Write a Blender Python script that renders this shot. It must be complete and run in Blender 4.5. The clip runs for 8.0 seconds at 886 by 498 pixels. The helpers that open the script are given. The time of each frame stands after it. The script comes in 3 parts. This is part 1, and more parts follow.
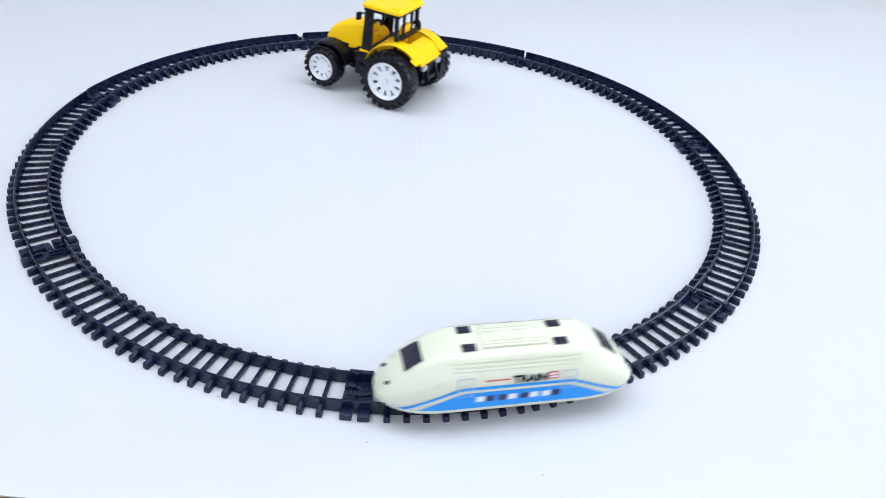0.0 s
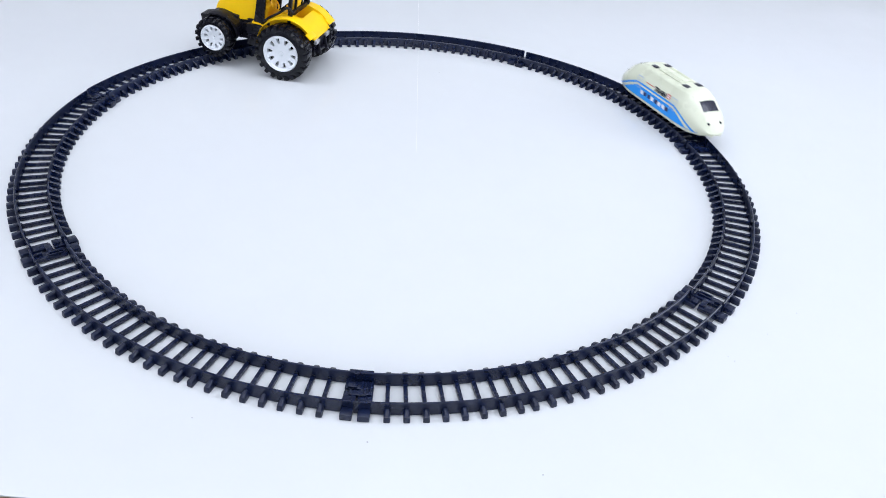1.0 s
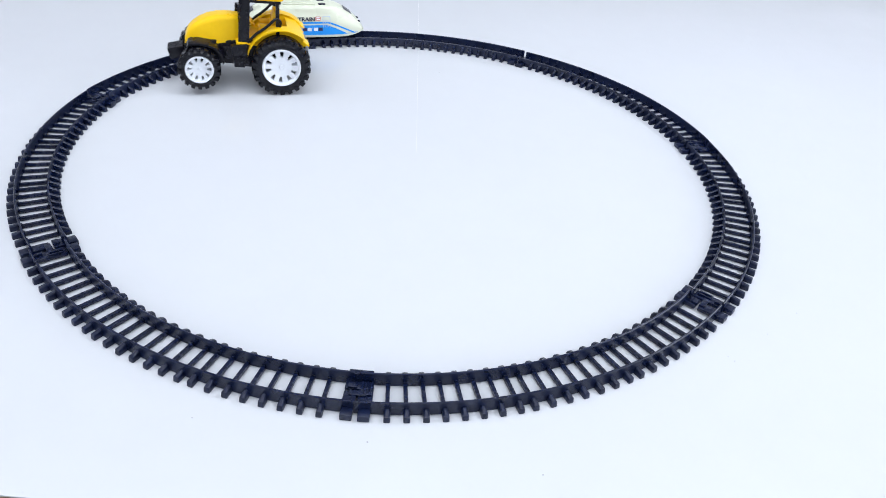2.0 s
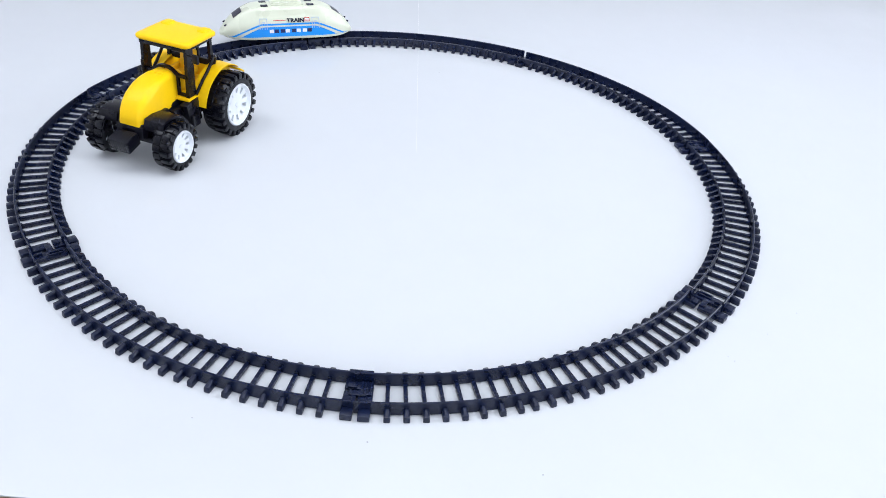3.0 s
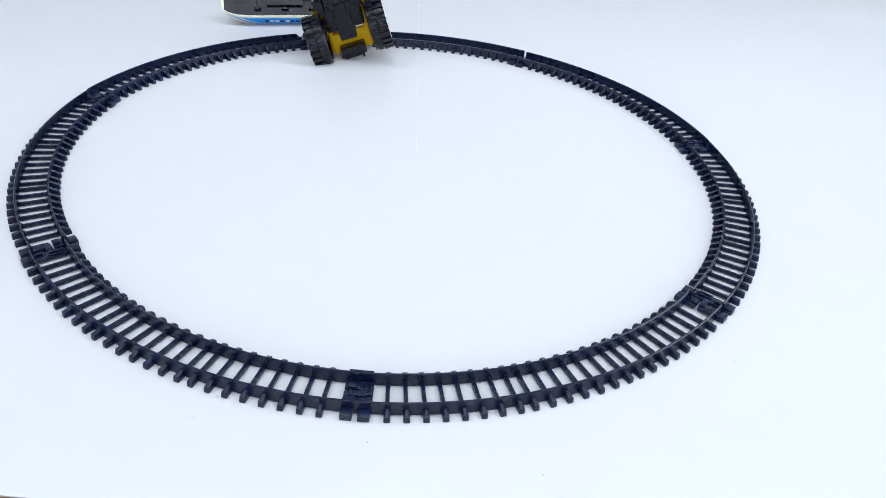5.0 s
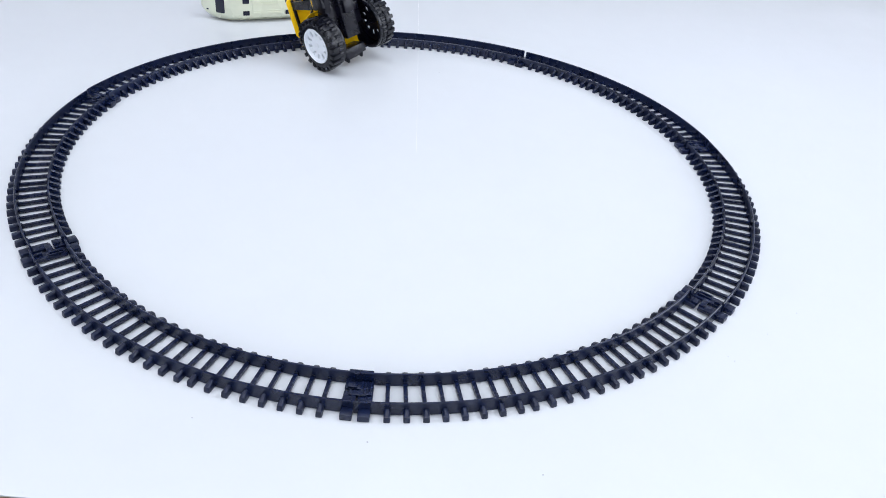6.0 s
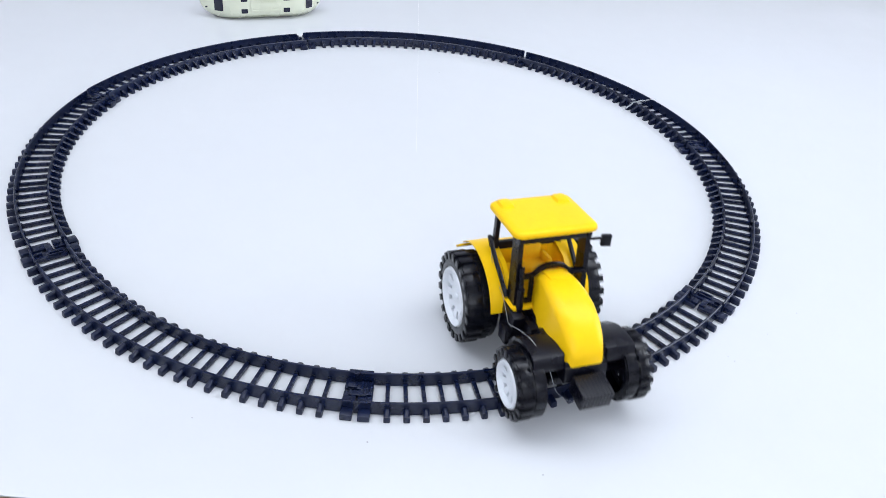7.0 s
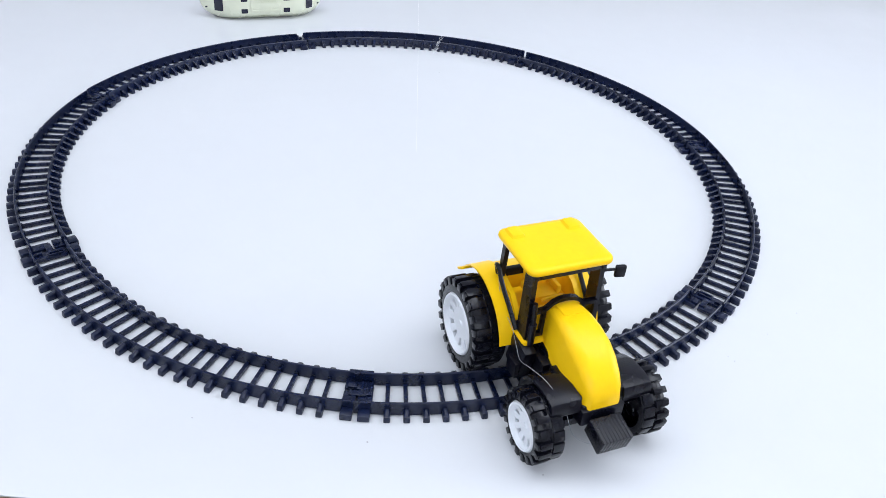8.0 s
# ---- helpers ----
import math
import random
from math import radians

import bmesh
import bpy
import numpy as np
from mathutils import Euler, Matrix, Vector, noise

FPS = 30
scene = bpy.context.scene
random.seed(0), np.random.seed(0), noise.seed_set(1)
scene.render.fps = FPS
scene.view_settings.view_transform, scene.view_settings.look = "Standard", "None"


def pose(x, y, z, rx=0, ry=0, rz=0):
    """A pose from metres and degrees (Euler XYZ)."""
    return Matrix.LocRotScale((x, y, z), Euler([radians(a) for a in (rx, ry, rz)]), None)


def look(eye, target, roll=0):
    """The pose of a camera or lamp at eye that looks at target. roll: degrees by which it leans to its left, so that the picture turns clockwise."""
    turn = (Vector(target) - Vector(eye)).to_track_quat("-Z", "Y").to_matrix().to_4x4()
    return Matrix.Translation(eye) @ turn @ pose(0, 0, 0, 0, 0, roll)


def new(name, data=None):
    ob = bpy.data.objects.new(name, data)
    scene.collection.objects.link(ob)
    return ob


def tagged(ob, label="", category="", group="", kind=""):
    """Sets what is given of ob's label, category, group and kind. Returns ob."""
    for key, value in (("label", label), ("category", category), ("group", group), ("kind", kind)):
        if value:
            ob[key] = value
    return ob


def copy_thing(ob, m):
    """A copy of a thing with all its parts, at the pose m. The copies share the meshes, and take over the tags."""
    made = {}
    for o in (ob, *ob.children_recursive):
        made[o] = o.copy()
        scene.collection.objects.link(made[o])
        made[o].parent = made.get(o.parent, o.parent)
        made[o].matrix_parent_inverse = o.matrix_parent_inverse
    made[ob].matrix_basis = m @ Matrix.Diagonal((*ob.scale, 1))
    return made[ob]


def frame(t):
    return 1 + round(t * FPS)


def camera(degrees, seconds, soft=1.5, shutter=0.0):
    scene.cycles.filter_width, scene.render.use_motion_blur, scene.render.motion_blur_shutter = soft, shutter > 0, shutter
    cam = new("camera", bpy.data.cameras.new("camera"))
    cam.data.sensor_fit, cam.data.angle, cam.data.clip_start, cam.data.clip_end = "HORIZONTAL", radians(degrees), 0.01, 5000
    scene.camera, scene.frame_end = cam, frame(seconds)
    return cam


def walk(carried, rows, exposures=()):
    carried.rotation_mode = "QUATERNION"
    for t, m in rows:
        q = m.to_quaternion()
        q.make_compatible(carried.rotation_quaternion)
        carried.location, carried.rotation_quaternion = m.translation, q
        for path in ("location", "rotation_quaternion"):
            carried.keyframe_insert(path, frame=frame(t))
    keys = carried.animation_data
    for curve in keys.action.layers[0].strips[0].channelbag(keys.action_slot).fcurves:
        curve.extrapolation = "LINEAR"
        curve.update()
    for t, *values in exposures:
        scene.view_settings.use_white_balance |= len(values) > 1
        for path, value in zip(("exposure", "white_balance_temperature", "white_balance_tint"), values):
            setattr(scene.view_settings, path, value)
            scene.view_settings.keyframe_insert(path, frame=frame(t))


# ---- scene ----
cam = camera(60.11, 8.0, soft=0.35, shutter=0.2)
EYE = Vector((0.0555, -0.7067, 0.3719))
AIM = EYE + Vector((0.0, 0.82629, -0.56324))
walk(cam, [(0.0, look(EYE, AIM, 5.167)), (8.0, look(EYE, AIM, 5.167))],
     exposures=[(0.0, -0.51, 6100, 13), (8.0, -0.51, 6100, 13)])

# ---- world and light ----
world = bpy.data.worlds.new("room_world")
scene.world = world
world.use_nodes = True
world.node_tree.nodes["Background"].inputs[0].default_value = (0.80, 0.87, 1.0, 1)
world.node_tree.nodes["Background"].inputs[1].default_value = 0.3


def unseen_ceiling_lamp(x, y, size_x, size_y, power):
    d = bpy.data.lights.new("unseen_ceiling_lamp", "AREA")
    d.shape, d.size, d.size_y, d.energy = "RECTANGLE", size_x, size_y, power
    d.color = (0.93, 0.97, 1.0)
    ob = new("unseen_ceiling_lamp", d)
    ob.matrix_world = pose(x, y, 1.72)
    return ob


# overhead lamps, unseen: number and places chosen to light the table evenly
LIGHTS = ((1.10, -0.10, 1.2, 0.9, 17), (-1.10, -0.22, 1.2, 0.9, 17), (0.05, -0.12, 0.9, 0.8, 10))
for lx, ly, sx, sy, lw in LIGHTS:
    unseen_ceiling_lamp(lx, ly, sx, sy, lw)
# area lamp in an unseen east window, for the light from the right
window_lamp = bpy.data.lights.new("unseen_window_light", "AREA")
window_lamp.shape, window_lamp.size, window_lamp.size_y, window_lamp.energy, window_lamp.color = "RECTANGLE", 1.56, 1.26, 44, (0.93, 0.97, 1.0)
new("unseen_window_light", window_lamp).matrix_world = look((2.40, 0.1, 0.85), (0.0, 0.1, 0.85))
# added fill lamp behind the camera, brightens the faces turned south
window_lamp = bpy.data.lights.new("unseen_window_light", "AREA")
window_lamp.shape, window_lamp.size, window_lamp.size_y, window_lamp.energy, window_lamp.color = "RECTANGLE", 1.76, 1.06, 18, (0.93, 0.97, 1.0)
new("unseen_window_light", window_lamp).matrix_world = look((0.2, -1.97, 0.85), (0.2, 0.0, 0.85))

# ---- materials ----


def material(name, color, rough=0.5, metal=0.0, vary=0.1, scale=60.0, bump=0.0, bump_scale=200.0, coat=0.0, spec=0.5, object_random=0.0,
             rough_vary=0.0):
    """A plastic, paint or wood with variation at two scales and fine relief."""
    m = bpy.data.materials.new(name)
    m.use_nodes = True
    nt = m.node_tree
    b = nt.nodes["Principled BSDF"]
    b.inputs["Roughness"].default_value = rough
    b.inputs["Metallic"].default_value = metal
    b.inputs["Specular IOR Level"].default_value = spec
    b.inputs["Coat Weight"].default_value = coat
    tex = nt.nodes.new("ShaderNodeTexCoord")
    fine, broad = nt.nodes.new("ShaderNodeTexNoise"), nt.nodes.new("ShaderNodeTexNoise")
    fine.inputs["Scale"].default_value, broad.inputs["Scale"].default_value = scale * 5, scale * 0.4
    fine.inputs["Detail"].default_value = broad.inputs["Detail"].default_value = 4
    nt.links.new(tex.outputs["Object"], fine.inputs["Vector"])
    nt.links.new(tex.outputs["Object"], broad.inputs["Vector"])
    add = nt.nodes.new("ShaderNodeMath")
    add.operation = "ADD"
    nt.links.new(fine.outputs["Fac"], add.inputs[0])
    nt.links.new(broad.outputs["Fac"], add.inputs[1])
    mapr = nt.nodes.new("ShaderNodeMapRange")
    mapr.inputs["From Min"].default_value, mapr.inputs["From Max"].default_value = 0.6, 1.4
    mapr.inputs["To Min"].default_value, mapr.inputs["To Max"].default_value = 1 - vary, 1 + vary
    nt.links.new(add.outputs[0], mapr.inputs["Value"])
    mul = nt.nodes.new("ShaderNodeVectorMath")
    mul.operation = "SCALE"
    mul.inputs[0].default_value = color
    last = mapr.outputs[0]
    if object_random:
        info = nt.nodes.new("ShaderNodeObjectInfo")
        r = nt.nodes.new("ShaderNodeMapRange")
        r.inputs["To Min"].default_value, r.inputs["To Max"].default_value = 1 - object_random, 1 + object_random
        nt.links.new(info.outputs["Random"], r.inputs["Value"])
        k = nt.nodes.new("ShaderNodeMath")
        k.operation = "MULTIPLY"
        nt.links.new(last, k.inputs[0])
        nt.links.new(r.outputs[0], k.inputs[1])
        last = k.outputs[0]
    nt.links.new(last, mul.inputs["Scale"])
    nt.links.new(mul.outputs[0], b.inputs["Base Color"])
    if rough_vary:
        rm = nt.nodes.new("ShaderNodeMapRange")
        rm.inputs["From Min"].default_value, rm.inputs["From Max"].default_value = 0.35, 0.65
        rm.inputs["To Min"].default_value, rm.inputs["To Max"].default_value = rough - rough_vary, rough + rough_vary
        nt.links.new(broad.outputs["Fac"], rm.inputs["Value"])
        nt.links.new(rm.outputs[0], b.inputs["Roughness"])
    if bump:
        n = nt.nodes.new("ShaderNodeTexNoise")
        n.inputs["Scale"].default_value, n.inputs["Detail"].default_value = bump_scale, 5
        nt.links.new(tex.outputs["Object"], n.inputs["Vector"])
        bp = nt.nodes.new("ShaderNodeBump")
        bp.inputs["Strength"].default_value, bp.inputs["Distance"].default_value = bump, 0.001
        nt.links.new(n.outputs["Fac"], bp.inputs["Height"])
        nt.links.new(bp.outputs[0], b.inputs["Normal"])
    return m


TABLE = material("white_laminate", (0.625, 0.64, 0.66), 0.20, spec=0.3, vary=0.012, scale=6, bump=0.04, bump_scale=90, rough_vary=0.05)
EDGE = material("brown_wood_edge", (0.16, 0.085, 0.045), 0.5, vary=0.35, scale=60)
FLOOR = material("floor_boards", (0.30, 0.21, 0.14), 0.5, vary=0.25, scale=6)
PAINT = material("wall_paint", (0.84, 0.85, 0.87), 0.8, vary=0.03, scale=3)
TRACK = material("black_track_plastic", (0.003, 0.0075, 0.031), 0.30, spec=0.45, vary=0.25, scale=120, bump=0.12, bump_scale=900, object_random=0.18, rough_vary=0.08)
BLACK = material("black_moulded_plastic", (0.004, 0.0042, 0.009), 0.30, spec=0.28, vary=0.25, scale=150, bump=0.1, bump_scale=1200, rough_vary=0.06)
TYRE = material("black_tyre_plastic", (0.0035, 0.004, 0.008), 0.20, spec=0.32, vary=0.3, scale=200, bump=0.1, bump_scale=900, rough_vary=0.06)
YELLOW = material("yellow_plastic", (0.99, 0.61, 0.0008), 0.34, spec=0.22, vary=0.035, scale=50, bump=0.05, bump_scale=500, rough_vary=0.05)
ORANGE = material("orange_yellow_plastic", (0.95, 0.55, 0.003), 0.4, vary=0.06, scale=70, bump=0.05, bump_scale=600)
RIM = material("white_rim_plastic", (0.80, 0.83, 0.87), 0.35, vary=0.03, scale=150, bump=0.03, bump_scale=700)
CREAM = material("cream_white_plastic", (0.71, 0.735, 0.58), 0.30, vary=0.02, scale=60, bump=0.03, bump_scale=500, rough_vary=0.05)
WHITE = material("white_sticker", (0.82, 0.84, 0.86), 0.35, vary=0.02, scale=200)
BLUE = material("blue_sticker", (0.008, 0.29, 0.86), 0.32, vary=0.05, scale=200)
DARK = material("dark_window_sticker", (0.012, 0.013, 0.03), 0.2, vary=0.2, scale=200)
RED = material("red_print", (0.55, 0.06, 0.05), 0.4, vary=0.05, scale=300)
NAVY = material("navy_print", (0.01, 0.015, 0.10), 0.35, vary=0.1, scale=300)
PALEBLUE = material("pale_blue_print", (0.45, 0.55, 0.70), 0.35, vary=0.05, scale=300)
STEEL = material("steel_pin", (0.6, 0.6, 0.6), 0.25, metal=1.0, vary=0.05, scale=300)
CLEAR = material("clear_thread", (0.38, 0.41, 0.45), 0.25, vary=0.02, scale=300)
LAMPGLASS = material("pale_lamp_lens", (0.33, 0.34, 0.37), 0.2, vary=0.05, scale=400)
GREY = material("grey_dust", (0.42, 0.42, 0.44), 0.8, vary=0.3, scale=800)
PANEL = bpy.data.materials.new("lamp_panel")
PANEL.use_nodes = True
PANEL.node_tree.nodes["Principled BSDF"].inputs["Emission Color"].default_value = (0.93, 0.97, 1, 1)
PANEL.node_tree.nodes["Principled BSDF"].inputs["Emission Strength"].default_value = 0.6

# ---- mesh helpers ----


def box(bm, size, at, rot=(0, 0, 0), bevel=0.0, taper=1.0):
    """A box of that size centred at a place, turned by degrees; taper narrows its top."""
    r = bmesh.ops.create_cube(bm, size=1.0)["verts"]
    for v in r:
        k = taper if v.co.z > 0 else 1.0
        v.co = Vector((v.co.x * size[0] * k, v.co.y * size[1] * k, v.co.z * size[2]))
    if bevel:
        edges = list({e for v in r for e in v.link_edges})
        r = list({v for f in bmesh.ops.bevel(bm, geom=edges, offset=bevel, segments=2, profile=0.6, affect="EDGES", clamp_overlap=True)["faces"] for v in f.verts} | {v for v in r if v.is_valid})
    bmesh.ops.transform(bm, matrix=pose(*at, *rot), verts=r)
    return r


def lathe(bm, profile, n=48, axis="y", at=(0, 0, 0), closed=False):
    """Turns a profile of (radius, along) about an axis."""
    rings = []
    for k in range(n):
        a = 2 * math.pi * k / n
        ring = []
        for r, h in profile:
            p = {"y": (r * math.cos(a), h, r * math.sin(a)), "z": (r * math.cos(a), r * math.sin(a), h), "x": (h, r * math.cos(a), r * math.sin(a))}[axis]
            ring.append(bm.verts.new(Vector(p) + Vector(at)))
        rings.append(ring)
    m = len(profile)
    for k in range(n):
        a, b = rings[k], rings[(k + 1) % n]
        for i in range(m if closed else m - 1):
            bm.faces.new((a[i], a[(i + 1) % m], b[(i + 1) % m], b[i]))


def loft(bm, sections, caps=True, ring=True):
    """Skins a row of sections, each a list of points."""
    rows = [[bm.verts.new(p) for p in s] for s in sections]
    n = len(rows[0])
    for a, b in zip(rows, rows[1:]):
        for i in range(n if ring else n - 1):
            bm.faces.new((a[i], a[(i + 1) % n], b[(i + 1) % n], b[i]))
    if caps:
        bm.faces.new(rows[0][::-1])
        bm.faces.new(rows[-1])
    return rows


def tube(bm, points, radius, n=8):
    """A round bar along points."""
    pts = [Vector(p) for p in points]
    sections = []
    for i, p in enumerate(pts):
        t = (pts[min(i + 1, len(pts) - 1)] - pts[max(i - 1, 0)]).normalized()
        u = t.orthogonal().normalized() if i == 0 else (u - t * u.dot(t)).normalized()
        w = t.cross(u)
        sections.append([p + radius * (math.cos(2 * math.pi * k / n) * u + math.sin(2 * math.pi * k / n) * w) for k in range(n)])
    loft(bm, sections)


def smooth_line(points, n=6):
    """Points along a smooth curve through those given."""
    p = [Vector(q) for q in points]
    p = [2 * p[0] - p[1]] + p + [2 * p[-1] - p[-2]]
    out = []
    for a, b, c, d in zip(p, p[1:], p[2:], p[3:]):
        for k in range(n):
            t = k / n
            out.append(0.5 * (2 * b + (c - a) * t + (2 * a - 5 * b + 4 * c - d) * t * t + (3 * b - a - 3 * c + d) * t ** 3))
    return out + [p[-2]]


def mesh_of(name, bm, mat, smooth=35):
    bmesh.ops.recalc_face_normals(bm, faces=bm.faces)
    me = bpy.data.meshes.new(name)
    lim = radians(smooth)
    for f in bm.faces:
        f.smooth = True
    for e in bm.edges:
        e.smooth = not (len(e.link_faces) == 2 and e.calc_face_angle(0) > lim)
    bm.to_mesh(me)
    bm.free()
    me.materials.append(mat)
    return me


def part(name, bm, mat, parent=None, label="", smooth=35):
    ob = new(name, bm if isinstance(bm, bpy.types.Mesh) else mesh_of(name, bm, mat, smooth))
    ob.parent = parent
    return tagged(ob, label)


def thing(name, label, category, group="", m=None, kind=""):
    ob = new(name)
    ob.empty_display_size = 0.02
    if m is not None:
        ob.matrix_basis = m
    return tagged(ob, label, category, group, kind)


def flat(name, bm, mat, label, kind="structure", category=""):
    ob = new(name, mesh_of(name, bm, mat))
    return tagged(ob, label, category, kind=kind)


# ---- the room and the table ----
bm = bmesh.new()
box(bm, (2.6, 1.75, 0.025), (0.25, 0.4315, -0.0125), bevel=0.001)
table = flat("table_top", bm, TABLE, "glossy white laminate table top with faint scuffs", "structure")
for lx, ly in ((-0.95, -0.36), (1.45, -0.36), (-0.95, 1.22), (1.45, 1.22)):
    bm = bmesh.new()
    box(bm, (0.06, 0.06, 0.725), (lx, ly, -0.3875), bevel=0.003)
    part("leg", bm, EDGE, table, "brown wooden table leg")
bm = bmesh.new()
box(bm, (2.6, 0.012, 0.024), (0.25, -0.4497, -0.0125), bevel=0.0008)
flat("trim_table_edge", bm, EDGE, "brown wooden edging of the white table")
for nm, size, at in (("floor", (4.4, 4.4, 0.1), (0.2, 0.2, -0.80)), ("ceiling", (4.4, 4.4, 0.1), (0.2, 0.2, 1.80))):
    bm = bmesh.new()
    box(bm, size, at)
    flat(nm, bm, FLOOR if nm == "floor" else PAINT, {"floor": "brown wooden floor under the table", "ceiling": "plain pale grey ceiling"}[nm])
for nm, size, at in (("wall_north", (4.6, 0.1, 2.5), (0.2, 2.45, 0.5)), ("wall_west", (0.1, 4.4, 2.5), (-2.05, 0.2, 0.5))):
    bm = bmesh.new()
    box(bm, size, at)
    flat(nm, bm, PAINT, "plain pale grey painted wall")
bm = bmesh.new()
for size, at in (((0.1, 4.4, 0.95), (2.45, 0.2, -0.275)), ((0.1, 4.4, 0.25), (2.45, 0.2, 1.625)), ((0.1, 1.3, 1.3), (2.45, -1.35, 0.85)), ((0.1, 1.5, 1.3), (2.45, 1.65, 0.85))):
    box(bm, size, at)
flat("wall_east", bm, PAINT, "plain pale grey wall with a window opening")
bm = bmesh.new()
for size, at in (((0.05, 1.6, 0.04), (2.45, 0.1, 0.22)), ((0.05, 1.6, 0.04), (2.45, 0.1, 1.48)), ((0.05, 0.04, 1.22), (2.45, -0.68, 0.85)), ((0.05, 0.04, 1.22), (2.45, 0.88, 0.85)), ((0.05, 0.04, 1.22), (2.45, 0.1, 0.85))):
    box(bm, size, at, bevel=0.003)
flat("window_1", bm, RIM, "white frame of an unseen window, added for light")
# opening and frame made up round the southern fill lamp
bm = bmesh.new()
for size, at in (((4.6, 0.1, 1.05), (0.2, -2.05, -0.225)), ((4.6, 0.1, 0.35), (0.2, -2.05, 1.575)), ((1.4, 0.1, 1.1), (-1.4, -2.05, 0.85)), ((1.4, 0.1, 1.1), (1.8, -2.05, 0.85))):
    box(bm, size, at)
flat("wall_south", bm, PAINT, "plain pale grey wall with a wide opening added for fill light")
bm = bmesh.new()
for size, at in (((1.8, 0.05, 0.04), (0.2, -2.05, 0.32)), ((1.8, 0.05, 0.04), (0.2, -2.05, 1.38)), ((0.04, 0.05, 1.02), (-0.68, -2.05, 0.85)), ((0.04, 0.05, 1.02), (1.08, -2.05, 0.85)), ((0.04, 0.05, 1.02), (0.2, -2.05, 0.85))):
    box(bm, size, at, bevel=0.003)
flat("fill_window", bm, RIM, "white frame of an unseen window, added for light")


# made-up fixture round each overhead lamp
def ceiling_light(x, y, sx, sy):
    root = thing("ceiling_light", "unseen flat white rectangular ceiling light panel, added for light", "ceiling light", "ceiling lights", pose(x, y, 1.72))
    bm = bmesh.new()
    for size, at in (((sx + 0.08, 0.04, 0.03), (0, sy / 2 + 0.02, 0.015)), ((sx + 0.08, 0.04, 0.03), (0, -sy / 2 - 0.02, 0.015)), ((0.04, sy, 0.03), (sx / 2 + 0.02, 0, 0.015)), ((0.04, sy, 0.03), (-sx / 2 - 0.02, 0, 0.015))):
        box(bm, size, at, bevel=0.002)
    part("frame", bm, RIM, root)
    bm = bmesh.new()
    box(bm, (sx, sy, 0.012), (0, 0, 0.020))
    part("diffuser", bm, PANEL, root, "glowing diffuser panel")


for lx, ly, sx, sy, lw in LIGHTS:
    ceiling_light(lx, ly, sx, sy)

# ---- the railway ring: seven curved pieces ----
R_OUT, R_IN = 0.3599, 0.3166
RAIL_OUT, RAIL_IN = 0.3530, 0.3264
RAIL_TOP = 0.0108
HALF = 25.85


def arc_bar(bm, r0, r1, z0, z1, a0, a1, n=40, lean=0.0):
    sections = []
    for k in range(n + 1):
        a = radians(a0 + (a1 - a0) * k / n)
        d = Vector((math.cos(a), math.sin(a), 0))
        sections.append([d * r + Vector((0, 0, z)) for r, z in ((r0, z0), (r1, z0), (r1 - lean, z1 - 0.0005), (r1 - lean - 0.0005, z1), (r0 + lean + 0.0005, z1), (r0 + lean, z1 - 0.0005))])
    loft(bm, sections)


